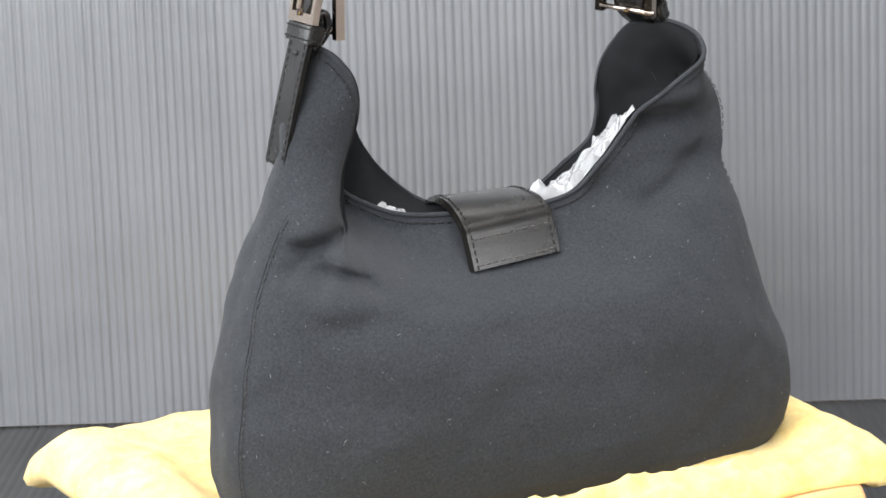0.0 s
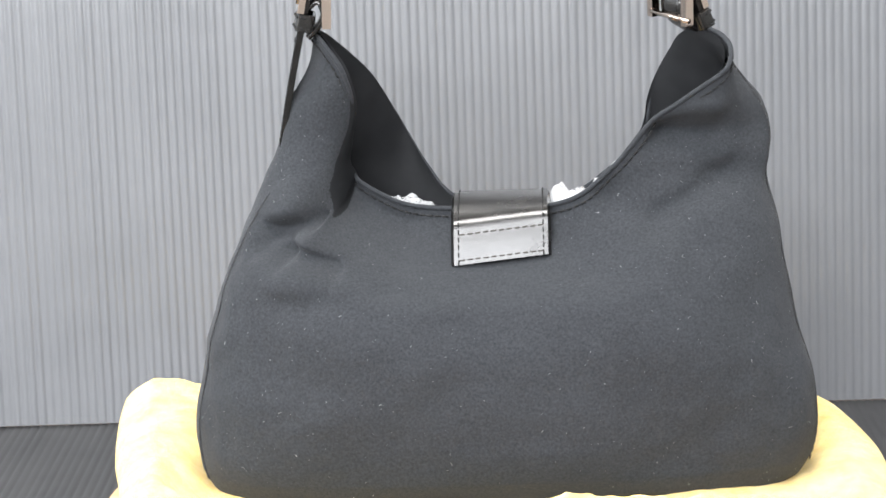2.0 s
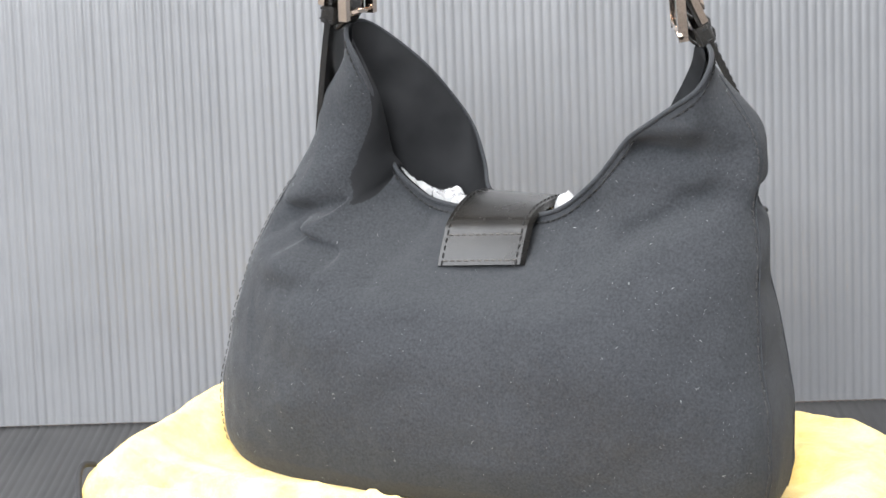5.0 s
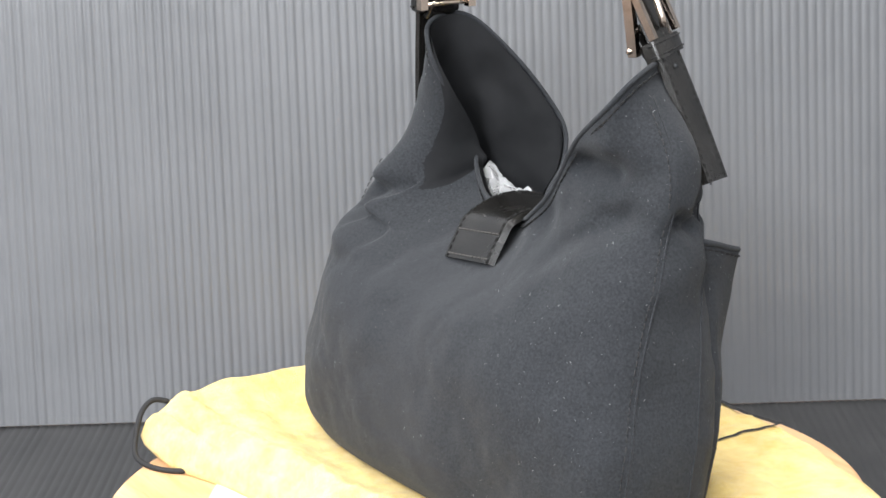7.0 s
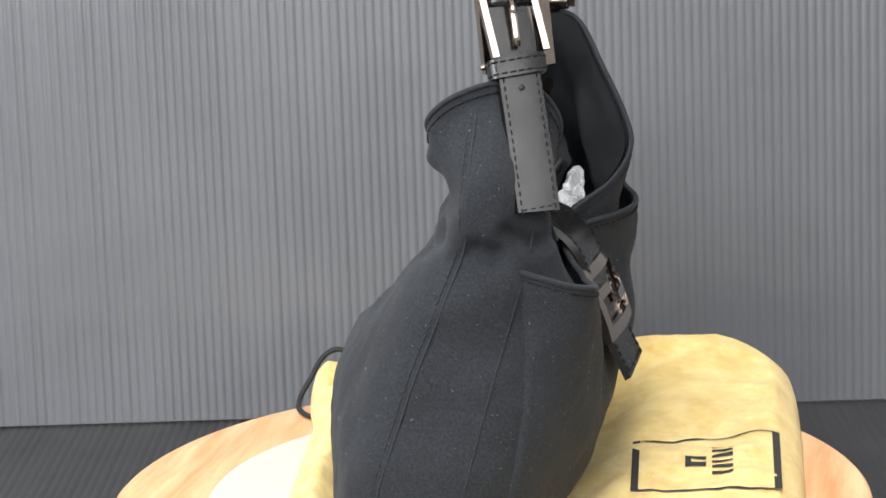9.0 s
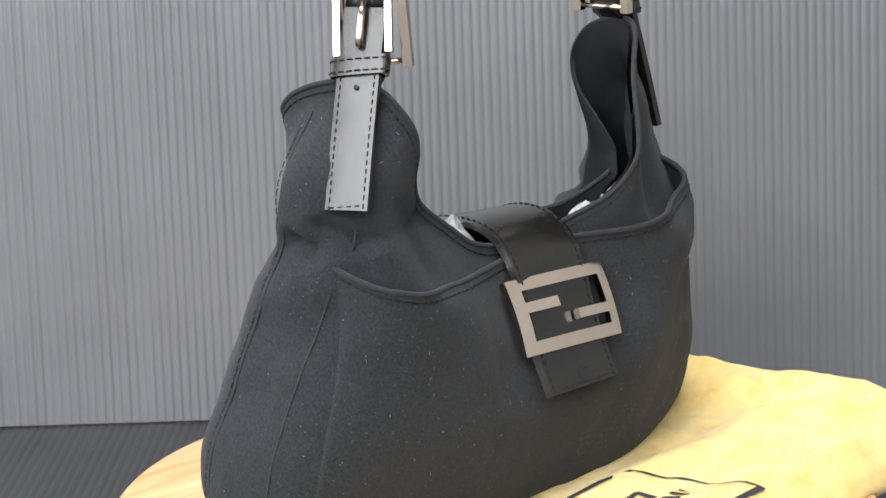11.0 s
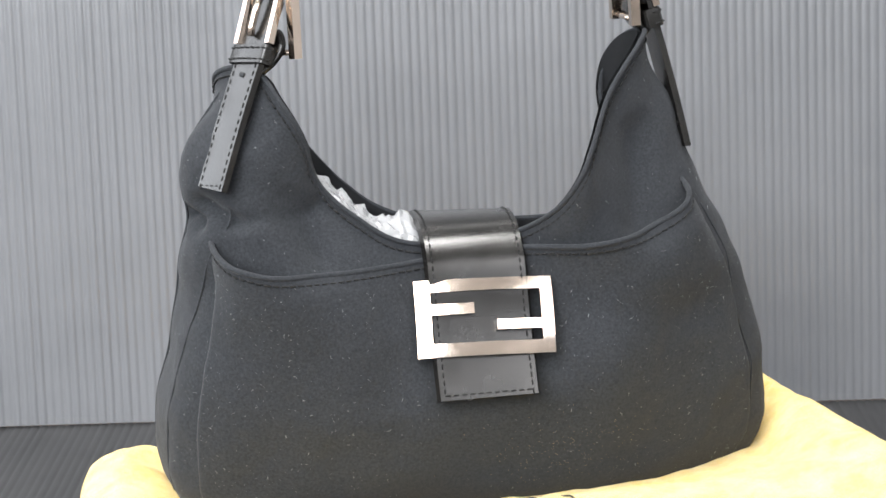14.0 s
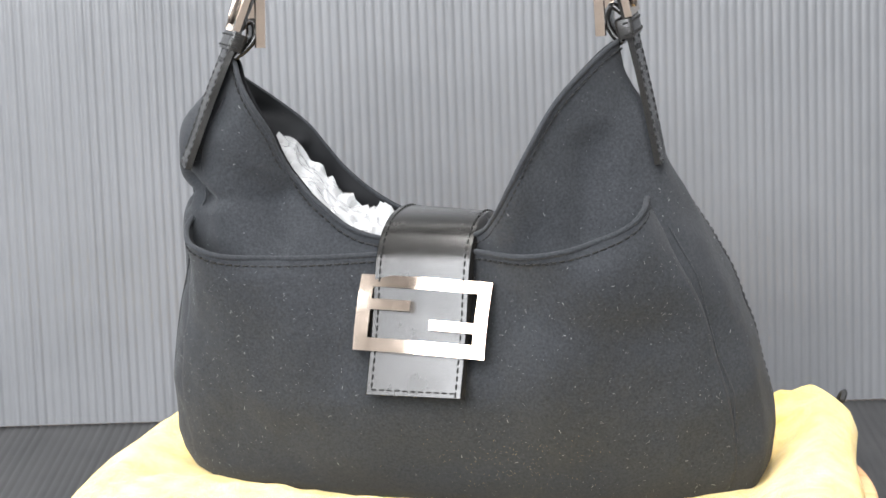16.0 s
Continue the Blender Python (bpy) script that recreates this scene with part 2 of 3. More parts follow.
# ---- dust bag under the handbag ----
def cloth_outline():
    nodes = [(-18.2, 5.5), (-18.4, 0), (-18.2, -4.0), (-17.2, -9.5), (-15.8, -11.6), (-12.0, -13.2), (-8.8, -13.8), (-4.8, -14.5), (6.2, -13.9), (14.5, -13.2), (17.7, -12.6), (18.6, -11.9), (18.5, -10.2),
             (17.9, -5.3), (17.1, -0.5), (16.2, 3.5), (15.5, 9.0), (14.95, 10.75), (13.9, 11.6), (11.0, 11.2), (7.2, 10.1), (2.0, 9.3), (-5.5, 8.2), (-12.8, 7.1), (-15.9, 7.4), (-17.4, 7.1)]
    return spline(np.array(nodes), 300, closed=True) * CM


def cloth_height(x, y, edge):
    """Top of the folded pouch; edge is 0 at the rim and 1 inside."""
    n = noise.noise(Vector((x * 22, y * 22, 1.3))) * 0.0032 + noise.noise(Vector((x * 60, y * 60, 4.1))) * 0.0018 + noise.noise(Vector((x * 140, y * 140, 8.0))) * 0.0009
    fold = 0.0022 * math.exp(-((y - 0.075 - 0.15 * x) / 0.006) ** 2) + 0.002 * math.exp(-((y + 0.118 + 0.05 * x) / 0.008) ** 2)
    # gathered hem along the mouth of the pouch
    along = (x - 0.145) * -0.986 + (y - 0.116) * -0.165
    inside = (x - 0.145) * 0.165 + (y - 0.116) * -0.986
    gather = 0.6 + 0.8 * noise.noise(Vector((along * 150, inside * 40, 2.0)))
    if -0.01 < along < 0.26:
        fold += gather * (0.0034 * math.exp(-((inside - 0.004) / 0.0034) ** 2) + 0.0036 * math.exp(-((inside - 0.0175) / 0.0045) ** 2) - 0.0062 * math.exp(-((inside - 0.0105) / 0.0026) ** 2))
    reach = math.hypot(x, y)
    raised = (0.0055 * smooth_step(0.05, 0.16, x) + 0.0070 * smooth_step(0.122, 0.162, x + 0.25 * max(0.0, y - 0.03))) * smooth_step(-0.135, -0.085, y) * (1 - 0.35 * smooth_step(0.06, 0.11, y))
    # pressed flat where the bag stands
    pressed = 0.0085 * (1 - smooth_step(0.0, 0.026, math.hypot(max(0.0, abs(x + 0.008) - 0.128), max(0.0, abs(y - 0.004) - 0.046))))
    droop = 0.10 * max(0.0, reach - 0.205)
    return TOP_Z + 0.0035 + 0.0150 * edge ** 0.5 + raised + (n + fold) * edge - droop - pressed


dust_bag = thing("dust_bag", "yellow flannel drawstring dust bag lying flat on the turntable", "dust bag")
outline = cloth_outline()
centre = outline.mean(0)
RINGS = 64
verts, faces = [], []
for j in range(RINGS + 1):
    f = j / RINGS
    for x, y in outline:
        q = centre + (np.array((x, y)) - centre) * (1 - f) ** 0.9
        edge = min(1.0, f * 9)
        h = cloth_height(q[0], q[1], edge)
        verts.append((q[0], q[1], h))
n = len(outline)
for j in range(RINGS):
    for i in range(n):
        k = (i + 1) % n
        faces.append((j * n + i, j * n + k, (j + 1) * n + k, (j + 1) * n + i))
o = len(verts)
for j, (s, dz) in enumerate(((1.004, -0.0022), (0.996, -0.0058), (0.97, -0.0068), (0.5, -0.0068))):
    for i, (x, y) in enumerate(outline):
        q = centre + (np.array((x, y)) - centre) * s
        reach = math.hypot(*q)
        verts.append((q[0], q[1], max(verts[i][2] + dz, TOP_Z + 0.0003) if reach < 0.174 else verts[i][2] + dz))
for j in range(4):
    for i in range(n):
        k = (i + 1) % n
        a, b = (i, k) if j == 0 else (o + (j - 1) * n + i, o + (j - 1) * n + k)
        faces.append((b, a, o + j * n + i, o + j * n + k))
part("pouch", (verts, faces), CLOTH, dust_bag)


def on_cloth(x, y, lift=0.0006):
    edge = 1.0
    return (x, y, cloth_height(x, y, edge) + lift)


def printed_bar(corners, steps=14):
    """A flat printed stroke between four corners in the plan, laid on the cloth."""
    c = [np.array(q, float) * CM for q in corners]
    verts, faces = [], []
    for i in range(steps + 1):
        a, b = c[0] + (c[1] - c[0]) * i / steps, c[3] + (c[2] - c[3]) * i / steps
        for k in range(4):
            q = a + (b - a) * k / 3
            verts.append(on_cloth(*q))
    for i in range(steps):
        for k in range(3):
            faces.append((4 * i + k, 4 * i + k + 1, 4 * i + k + 5, 4 * i + k + 4))
    return verts, faces


FR = [(2.5, -6.4), (3.8, -13.0), (-3.9, -13.6), (-4.3, -7.1)]   # printed rectangle, outer corners


def frame_point(u, v):
    a, b, c, d = [np.array(q) for q in FR]
    return (a * (1 - u) + b * u) * (1 - v) + (d * (1 - u) + c * u) * v


for u0, v0, u1, v1 in ((0, 0, 1, 0.025), (0, 0.972, 1, 1), (0, 0, 0.05, 1), (0.95, 0, 1, 1)):
    part("printed_line", printed_bar([frame_point(u0, v0), frame_point(u1, v0), frame_point(u1, v1), frame_point(u0, v1)][::1]), PRINT, dust_bag, "black printed border line")
# the unlettered mark inside: a small block and a row of strokes
for u0, v0, u1, v1 in ((0.36, 0.40, 0.50, 0.47), (0.36, 0.52, 0.50, 0.59), (0.36, 0.40, 0.40, 0.59),
                       (0.54, 0.22, 0.68, 0.26), (0.54, 0.31, 0.68, 0.35), (0.54, 0.40, 0.68, 0.44), (0.54, 0.49, 0.68, 0.53), (0.54, 0.58, 0.68, 0.62), (0.54, 0.67, 0.68, 0.71)):
    part("printed_mark", printed_bar([frame_point(u0, v0), frame_point(u1, v0), frame_point(u1, v1), frame_point(u0, v1)], 4), PRINT, dust_bag, "black printed mark")

cord = spline(np.array([(14.7, 9.9, 1.4), (14.7, 10.7, 1.6), (14.4, 11.4, 1.2), (13.9, 11.95, 0.2), (13.0, 12.3, -0.55), (11.6, 12.0, -0.74), (10.4, 11.2, -0.74), (9.8, 10.4, -0.6)]) * CM, 60)
part("drawstring", tube(cord, 0.0014, 7), CORD, dust_bag, "black cord loop")

# ---- handbag ----
handbag = thing("handbag", "black fabric shoulder bag with leather flap and metal buckle", "handbag")

Z = (-0.5, 0.3, 1.2, 2.5, 4.7, 7.2, 9.8, 12.0, 13.5, 14.6, 16.0, 17.7, 20.0)
XA = (-13.0, -14.0, -14.5, -14.7, -14.6, -14.1, -13.5, -12.9, -13.0, -13.1, -13.1, -12.5, -11.1)
XB = (11.4, 12.4, 12.9, 13.1, 12.9, 12.4, 11.6, 10.5, 9.7, 9.2, 8.8, 8.3, 7.6)
YF = (-3.2, -4.1, -4.7, -5.3, -6.0, -6.4, -6.3, -5.9, -5.7, -5.7, -5.5, -4.9, -3.4)
YB = (3.4, 4.45, 5.05, 5.3, 5.45, 5.0, 4.0, 2.6, 1.3, 0.35, -0.45, 0.1, -0.8)
EXPO = (3.6, 3.6, 3.6, 3.5, 3.3, 3.1, 2.9, 2.7, 2.6, 2.5, 2.4, 2.3, 2.2)


FINE = np.arange(-3.0, 24.0, 0.05)
BELL = np.exp(-(np.arange(-36, 37) * 0.05 / 0.55) ** 2 / 2)
BELL /= BELL.sum()


def rounded(values):
    """A table by height with its corners rounded off."""
    raw = np.interp(FINE, Z, values)
    soft = np.convolve(np.pad(raw, 36, mode="edge"), BELL, mode="valid")
    keep = smooth_step(0.2, 2.2, FINE)
    return raw * (1 - keep) + soft * keep


PROFILE = [rounded(values) for values in (XA, XB, YF, YB, EXPO)]


def section(phi, z):
    """The bag's plan at height z (cm), by the angle phi round it."""
    xa, xb, yf, yb, n = (np.interp(z, FINE, t) for t in PROFILE)
    c, s = math.cos(phi), math.sin(phi)
    if c > 0:
        n = 2 + (n - 2) * 0.6
    rx = math.copysign(abs(c) ** (2 / n), c)
    ry = math.copysign(abs(s) ** (2 / n), s)
    yc = -0.3 - 0.11 * z
    x = (xa + xb) / 2 + rx * (xb - xa) / 2
    y = yc + ry * ((yb - yc) if ry > 0 else (yc - yf))
    x -= 0.10 * y * smooth_step(4.0, 12.0, -x) * (1 - smooth_step(9.0, 12.5, z))   # the closed end stands a little askew
    if ry > 0:
        y += 0.5 * math.exp(-((z - 15.2) / 2.2) ** 2) * smooth_step(3.0, 7.0, x) * ry
    if ry > 0:   # the back is drawn in under the flap
        y -= 1.3 * math.exp(-((x + 0.5) / 5.0) ** 2) * smooth_step(6.0, 11.5, z) * ry
    else:        # and the front under the buckle
        y -= 2.7 * math.exp(-((x + 0.9) / 4.4) ** 2) * smooth_step(4.5, 10.5, z) * ry
    if ry < 0:   # the pocket stands out beside the flap
        y += 0.6 * math.exp(-((x - 4.8) / 2.2) ** 2 - ((z - 10.8) / 2.4) ** 2) * ry
    y = yc + (y - yc) * (1 - 0.13 * smooth_step(4.0, 14.0, -x))
    if ry < 0:
        y += 1.1 * smooth_step(4.0, 12.0, x) * (1 - smooth_step(8.0, 12.0, z)) * smooth_step(0.0, 0.8, -ry)
    return np.array((x, y + 0.05 * max(0.0, x + 1), z))


# rim of the opening: angle round the bag, then x, y, z in cm
RIM = [(-90, -0.8, -3.5, 11.6), (-76, 1.3, -4.0, 12.2), (-66, 2.5, -5.5, 13.3), (-56, 3.4, -6.2, 14.7), (-46, 4.1, -5.8, 16.1), (-34, 5.1, -4.7, 18.0), (-20, 6.7, -3.4, 19.8),
       (-6, 7.2, -2.2, 20.2), (8, 6.6, -0.8, 19.8), (20, 5.85, -0.45, 18.7), (30, 5.5, -0.95, 17.2), (40, 5.8, -1.9, 15.7), (48, 6.05, -2.6, 14.4), (55, 5.75, -2.6, 13.5), (63, 4.6, -2.2, 12.75), (74, 3.0, -1.75, 12.2),
       (88, 0.2, -1.1, 12.1), (100, -2.6, -0.6, 12.2), (111, -4.5, 0.0, 12.8), (120, -6.0, -0.1, 14.0), (129, -6.9, -0.1, 15.0), (138, -7.9, 0.0, 16.1), (147, -9.5, 0.15, 17.2), (157, -11.0, 0.1, 18.2), (168, -11.3, -0.6, 19.0),
       (180, -11.0, -1.6, 19.5), (190, -10.3, -2.7, 19.7), (200, -9.5, -3.9, 19.4), (210, -9.0, -4.6, 18.6), (219, -8.4, -4.8, 17.6), (227, -7.9, -4.4, 16.5), (234, -7.65, -3.9, 15.4), (241, -7.1, -3.6, 14.3), (248, -5.9, -3.9, 13.2), (258, -4.0, -3.9, 12.0)]


def rim_table(angles):
    a = np.array(RIM, float)
    out = []
    for phi in angles:
        phi = (phi + 90) % 360 - 90
        i = np.searchsorted(np.r_[a[:, 0], 270], phi, side="right") - 1
        idx = [(i + k) % len(a) for k in (-1, 0, 1, 2)]
        p0, p1, p2, p3 = a[idx, 1:]
        b = a[i + 1, 0] if i + 1 < len(a) else 270
        t = (phi - a[i, 0]) / (b - a[i, 0])
        q = 0.5 * (2 * p1 + (p2 - p0) * t + (2 * p0 - 5 * p1 + 4 * p2 - p3) * t * t + (3 * p1 - p0 - 3 * p2 + p3) * t ** 3)
        out.append((radians(phi), *q))
    return out


# creases: side, from and to (x, z; for the end y, z) in cm, half width, depth (negative sinks)
FOLDS = [("back", (9.2, 11.8), (7.6, 12.2), 0.40, -0.95), ("back", (7.6, 12.2), (6.0, 13.5), 0.45, -0.55), ("back", (8.8, 12.8), (7.0, 13.4), 0.7, 0.15),
         ("back", (9.6, 11.2), (8.7, 10.8), 0.34, -0.6), ("back", (8.6, 11.2), (6.4, 10.3), 0.42, -0.7), ("back", (7.4, 11.5), (6.2, 11.2), 0.5, 0.2), ("back", (9.4, 10.3), (7.8, 9.8), 0.7, 0.15),
         ("back", (5.4, 12.2), (3.6, 11.0), 0.9, -0.4), ("back", (-8.2, 15.7), (-10.6, 15.4), 0.6, -0.65), ("back", (-8.6, 16.7), (-10.4, 16.6), 0.6, 0.3), ("back", (-10.5, 14.6), (-7.0, 14.0), 0.9, 0.2),
         ("back", (-8.0, 11.8), (-11.6, 13.6), 0.7, -0.4), ("back", (-6.0, 12.4), (-9.5, 11.2), 1.0, -0.25), ("back", (-3.5, 9.0), (-9.5, 6.8), 1.6, 0.2),
         ("back", (8.0, 8.6), (2.0, 7.0), 1.4, 0.18), ("back", (4.0, 9.4), (8.5, 9.0), 0.6, -0.2),
         ("end", (-2.2, 13.6), (-3.0, 13.3), 0.42, -0.55), ("end", (-3.4, 14.2), (-4.2, 13.5), 0.35, -0.4), ("end", (0.2, 13.9), (-1.4, 13.0), 0.6, -0.12), ("end", (-3.0, 11.6), (0.5, 11.0), 0.9, 0.12),
         ("front", (-7.6, 11.6), (-8.8, 14.2), 0.6, -0.3), ("front", (6.2, 12.2), (6.6, 16.0), 0.8, -0.35),
         ("front", (-10.4, 12.0), (-10.0, 16.0), 0.9, 0.2)]


def crease(p, inward, phi):
    d = 0.0
    c, s = math.cos(phi), math.sin(phi)
    for side, a, b, w, depth in FOLDS:
        if side == "back":
            share, q = max(0.0, min(1.0, s * 4)), p[[0, 2]]
        elif side == "front":
            share, q = max(0.0, min(1.0, -s * 4)), p[[0, 2]]
        else:
            share, q = max(0.0, min(1.0, (-c - 0.3) * 3)), p[[1, 2]]
        if share <= 0:
            continue
        a, b = np.array(a), np.array(b)
        ab = b - a
        t = min(1.0, max(0.0, (q - a) @ ab / (ab @ ab)))
        r = np.linalg.norm(q - a - t * ab)
        d += 1.4 * share * depth * math.exp(-(r / w) ** 2)
    v = Vector(p * 0.22)
    d += 0.24 * noise.noise(v) + 0.15 * noise.noise(v * 2.3) + 0.05 * noise.noise(v * 6)
    return p - inward * d


COLS, ROWS = 330, 100
table = rim_table(np.linspace(-90, 270, COLS, endpoint=False))


def wall_point(phi, rx, ry, rz, z):
    """A point of the bag's wall at height z, leaning over to the rim above it."""
    s = section(phi, z)
    w = smooth_step(max(7.0, rz - 3.6), rz, z)
    q = np.array((s[0] + (rx - s[0]) * w, s[1] + (ry - s[1]) * w, z))
    out = np.array((math.cos(phi) * 0.6, math.sin(phi), 0.0))
    out /= np.linalg.norm(out)
    fade = smooth_step(0.0, 2.5, z) * (1 - 0.85 * smooth_step(rz - 0.9, rz, z))
    return q + (crease(q, -out, phi) - q) * fade, out


def shell(offset, lift=0.0, rows=ROWS):
    """The bag's wall, pushed outward by offset (cm)."""
    grid = []
    for phi, rx, ry, rz in table:
        col = []
        for j in range(rows + 1):
            z = -0.3 + lift + (rz + 0.3 - lift) * j / rows
            q, out = wall_point(phi, rx, ry, rz, z)
            q = q + out * offset
            col.append(q)
        grid.append(col)
    return np.array(grid)


def grid_faces(nu, nv, flip=False):
    faces = []
    for i in range(nu):
        k = (i + 1) % nu
        for j in range(nv):
            q = (i * (nv + 1) + j, k * (nv + 1) + j, k * (nv + 1) + j + 1, i * (nv + 1) + j + 1)
            faces.append(q[::-1] if flip else q)
    return faces


outer = shell(0.0)
verts = list(outer.reshape(-1, 3) * CM)
faces = grid_faces(COLS, ROWS)
base = len(verts)
for s in (0.93, 0.6):
    mid = outer[:, 0].mean(0)
    for i in range(COLS):
        q = mid + (outer[i, 0] - mid) * s
        verts.append(np.array((q[0], q[1], -0.42)) * CM)
for i in range(COLS):
    k = (i + 1) % COLS
    faces.append((k * (ROWS + 1), i * (ROWS + 1), base + i, base + k))
    faces.append((base + k, base + i, base + COLS + i, base + COLS + k))
faces.append(tuple(base + COLS + i for i in range(COLS))[::-1])
part("body", (verts, faces), FABRIC, handbag, "black woven fabric")
inner = shell(-0.3, 0.3)
verts = list(inner.reshape(-1, 3) * CM)
faces = grid_faces(COLS, ROWS, True)
faces.append(tuple(i * (ROWS + 1) for i in range(COLS)))
part("lining", (verts, faces), LINING, handbag, "black cloth lining")
rim_path = outer[:, -1] * CM
part("rim_piping", tube(rim_path + np.array((0, 0, 0.0003)), 0.0011, 8, True), FABRIC, handbag, "narrow black binding")


def out_of(i):
    phi = table[i % COLS][0]
    v = np.array((math.cos(phi) * 0.6, math.sin(phi), 0.15))
    return v / np.linalg.norm(v)


idx = list(range(COLS))
lower = []
for i in idx:
    up = outer[i, -1] - outer[i, -6]
    lower.append(outer[i, -1] - up / np.linalg.norm(up) * 0.34 + out_of(i) * 0.02)
part("rim_stitching", stitches(np.array(lower) * CM, np.array([out_of(i) for i in idx]), 0.0024, 0.0012, 0.00042), DARK_THREAD, handbag, "dark thread stitching")

# seams down the two end gussets: heights and the depth at which each runs
SEAMS = [(180, (1.0, 3.5, 7.7, 10.5, 12.8, 15.0, 18.0), (-1.2, -1.7, -2.7, -3.4, -4.0, -4.2, -4.0)), (180, (1.0, 3.8, 8.1, 11.8, 13.6, 16.7, 18.6), (1.7, 1.6, 0.3, -1.1, -1.8, -1.9, -1.9)),
         (0, (1.0, 3.5, 7.7, 10.5, 12.6), (-1.6, -2.0, -2.6, -3.0, -3.2)), (0, (1.0, 3.8, 8.1, 11.8, 13.4), (2.6, 2.4, 1.6, 0.6, 0.2))]
for end, zs, ys in SEAMS:
    path, ups = [], []
    for z in np.linspace(zs[0], zs[-1], 60):
        want = np.interp(z, zs, ys)
        found = []
        around = [(deg, t) for deg, t in zip(np.arange(end - 75, end + 76, 5.0), rim_table(np.arange(end - 75, end + 76, 5.0))) if t[3] > z + 0.2]
        ys_there = [wall_point(*t, z)[0][1] for _, t in around]
        for k in range(len(around) - 1):
            a, b = ys_there[k] - want, ys_there[k + 1] - want
            if a * b <= 0 and a != b and around[k + 1][0] - around[k][0] < 6:
                found.append(around[k][0] + 5.0 * a / (a - b))
        if not found:
            continue
        q, out = wall_point(*rim_table([min(found, key=lambda deg: abs(deg - end))])[0], z)
        path.append(q)
        ups.append(out)
    path, ups = np.array(path), np.array(ups)
    for _ in range(6):
        path[1:-1] = (path[:-2] + 2 * path[1:-1] + path[2:]) / 4
    part("gusset_seam", tube(path * CM + ups * 0.0001, 0.0005, 6), FABRIC, handbag)
    part("gusset_stitching", stitches(path * CM + np.array((0, 0.0028, 0)) - ups * 0.0001, ups, 0.0024, 0.0014, 0.00026), THREAD, handbag, "thread stitching")

# front pocket: a second layer over the lower front
PX = (-12.6, -12.0, -10.9, -9.4, -7.4, -5.0, -2.0, 1.3, 3.4, 5.6, 7.2, 8.3, 9.2)
PZ = (12.8, 12.5, 11.85, 11.4, 11.2, 11.15, 11.25, 11.5, 11.7, 12.05, 12.7, 13.6, 14.4)
PCOLS, PROWS = 120, 40
pocket = []
pocket_angles = [-154 + 128 * k / PCOLS for k in range(PCOLS + 1)]
for k, (phi, rx, ry, rz) in enumerate(rim_table(pocket_angles)):
    edge = min(k, PCOLS - k) / PCOLS
    zt = 12.0
    for _ in range(8):
        xs = wall_point(phi, rx, ry, rz, min(zt, rz))[0][0]
        zt = 0.5 * zt + 0.5 * min(float(np.interp(xs, PX, PZ)), rz - 0.35)
    slack = smooth_step(0.0, 0.12, edge) * (1 - 0.75 * math.exp(-((xs + 0.9) / 3.6) ** 2))
    col = []
    for j in range(PROWS + 1):
        z = -0.2 + (zt + 0.2) * j / PROWS
        s, out = wall_point(phi, rx, ry, rz, min(z, rz))
        d = 0.08 + 0.12 * smooth_step(1.0, 6.0, z) + (0.42 + 0.35 * smooth_step(4.0, 9.0, -xs) + 0.62 * smooth_step(2.0, 6.0, xs)) * slack * smooth_step(zt - 5.0, zt, z)
        d += (0.10 * noise.noise(Vector(s * 0.25 + np.array((3, 1, 0)))) + 0.25 * math.exp(-((s[0] - 4.6) / 1.6) ** 2 - ((z - 6.8) / 2.2) ** 2) - 0.25 * math.exp(-((s[0] - 2.2) / 0.9) ** 2 - ((z - 6.0) / 2.5) ** 2) - 0.22 * math.exp(-((s[0] + 4.4 + 0.25 * (z - 6)) / 0.6) ** 2 - ((z - 6.5) / 2.0) ** 2) + 0.2 * math.exp(-((s[0] + 6.0) / 1.1) ** 2 - ((z - 8.0) / 1.6) ** 2) - 0.18 * math.exp(-((s[0] - 3.6 - 0.5 * (z - 9)) / 0.7) ** 2 - ((z - 9.3) / 1.2) ** 2)) * smooth_step(0, 2, z) * smooth_step(0, 0.1, edge)
        held = smooth_step(0.0, 0.035, edge)
        q = s + out * (max(d, 0.05) * held - 0.14 * (1 - held))
        q[1] -= 0.6 * math.exp(-((s[0] + 10.2) / 1.5) ** 2) * smooth_step(zt - 6.0, zt, z) * held
        q[2] = z
        col.append(q)
    pocket.append(col)
pocket = np.array(pocket)
for _ in range(10):
    pocket[1:-1, -6:] = (pocket[:-2, -6:] + 2 * pocket[1:-1, -6:] + pocket[2:, -6:]) / 4
verts = list(pocket.reshape(-1, 3) * CM)
faces = [(i * (PROWS + 1) + j, (i + 1) * (PROWS + 1) + j, (i + 1) * (PROWS + 1) + j + 1, i * (PROWS + 1) + j + 1) for i in range(PCOLS) for j in range(PROWS)]
o = len(verts)
back_layer = pocket.copy()
back_layer[:, :, 1] += 0.14
verts += list(back_layer.reshape(-1, 3) * CM)
faces += [tuple(o + q for q in f[::-1]) for f in faces]
part("front_pocket", (verts, faces), FABRIC, handbag, "black fabric slip pocket")
part("pocket_piping", tube(pocket[:, -1] * CM + np.array((0, 0.0006, 0)), 0.0013, 8), FABRIC, handbag, "narrow black binding")
line = (pocket[:, -1] * 0.2 + pocket[:, -2] * 0.8) * CM + np.array((0, -0.0003, -0.0006))
part("pocket_stitching", stitches(line, np.array((0, -1, 0.1)), 0.0024, 0.0012, 0.00042), DARK_THREAD, handbag, "dark thread stitching")

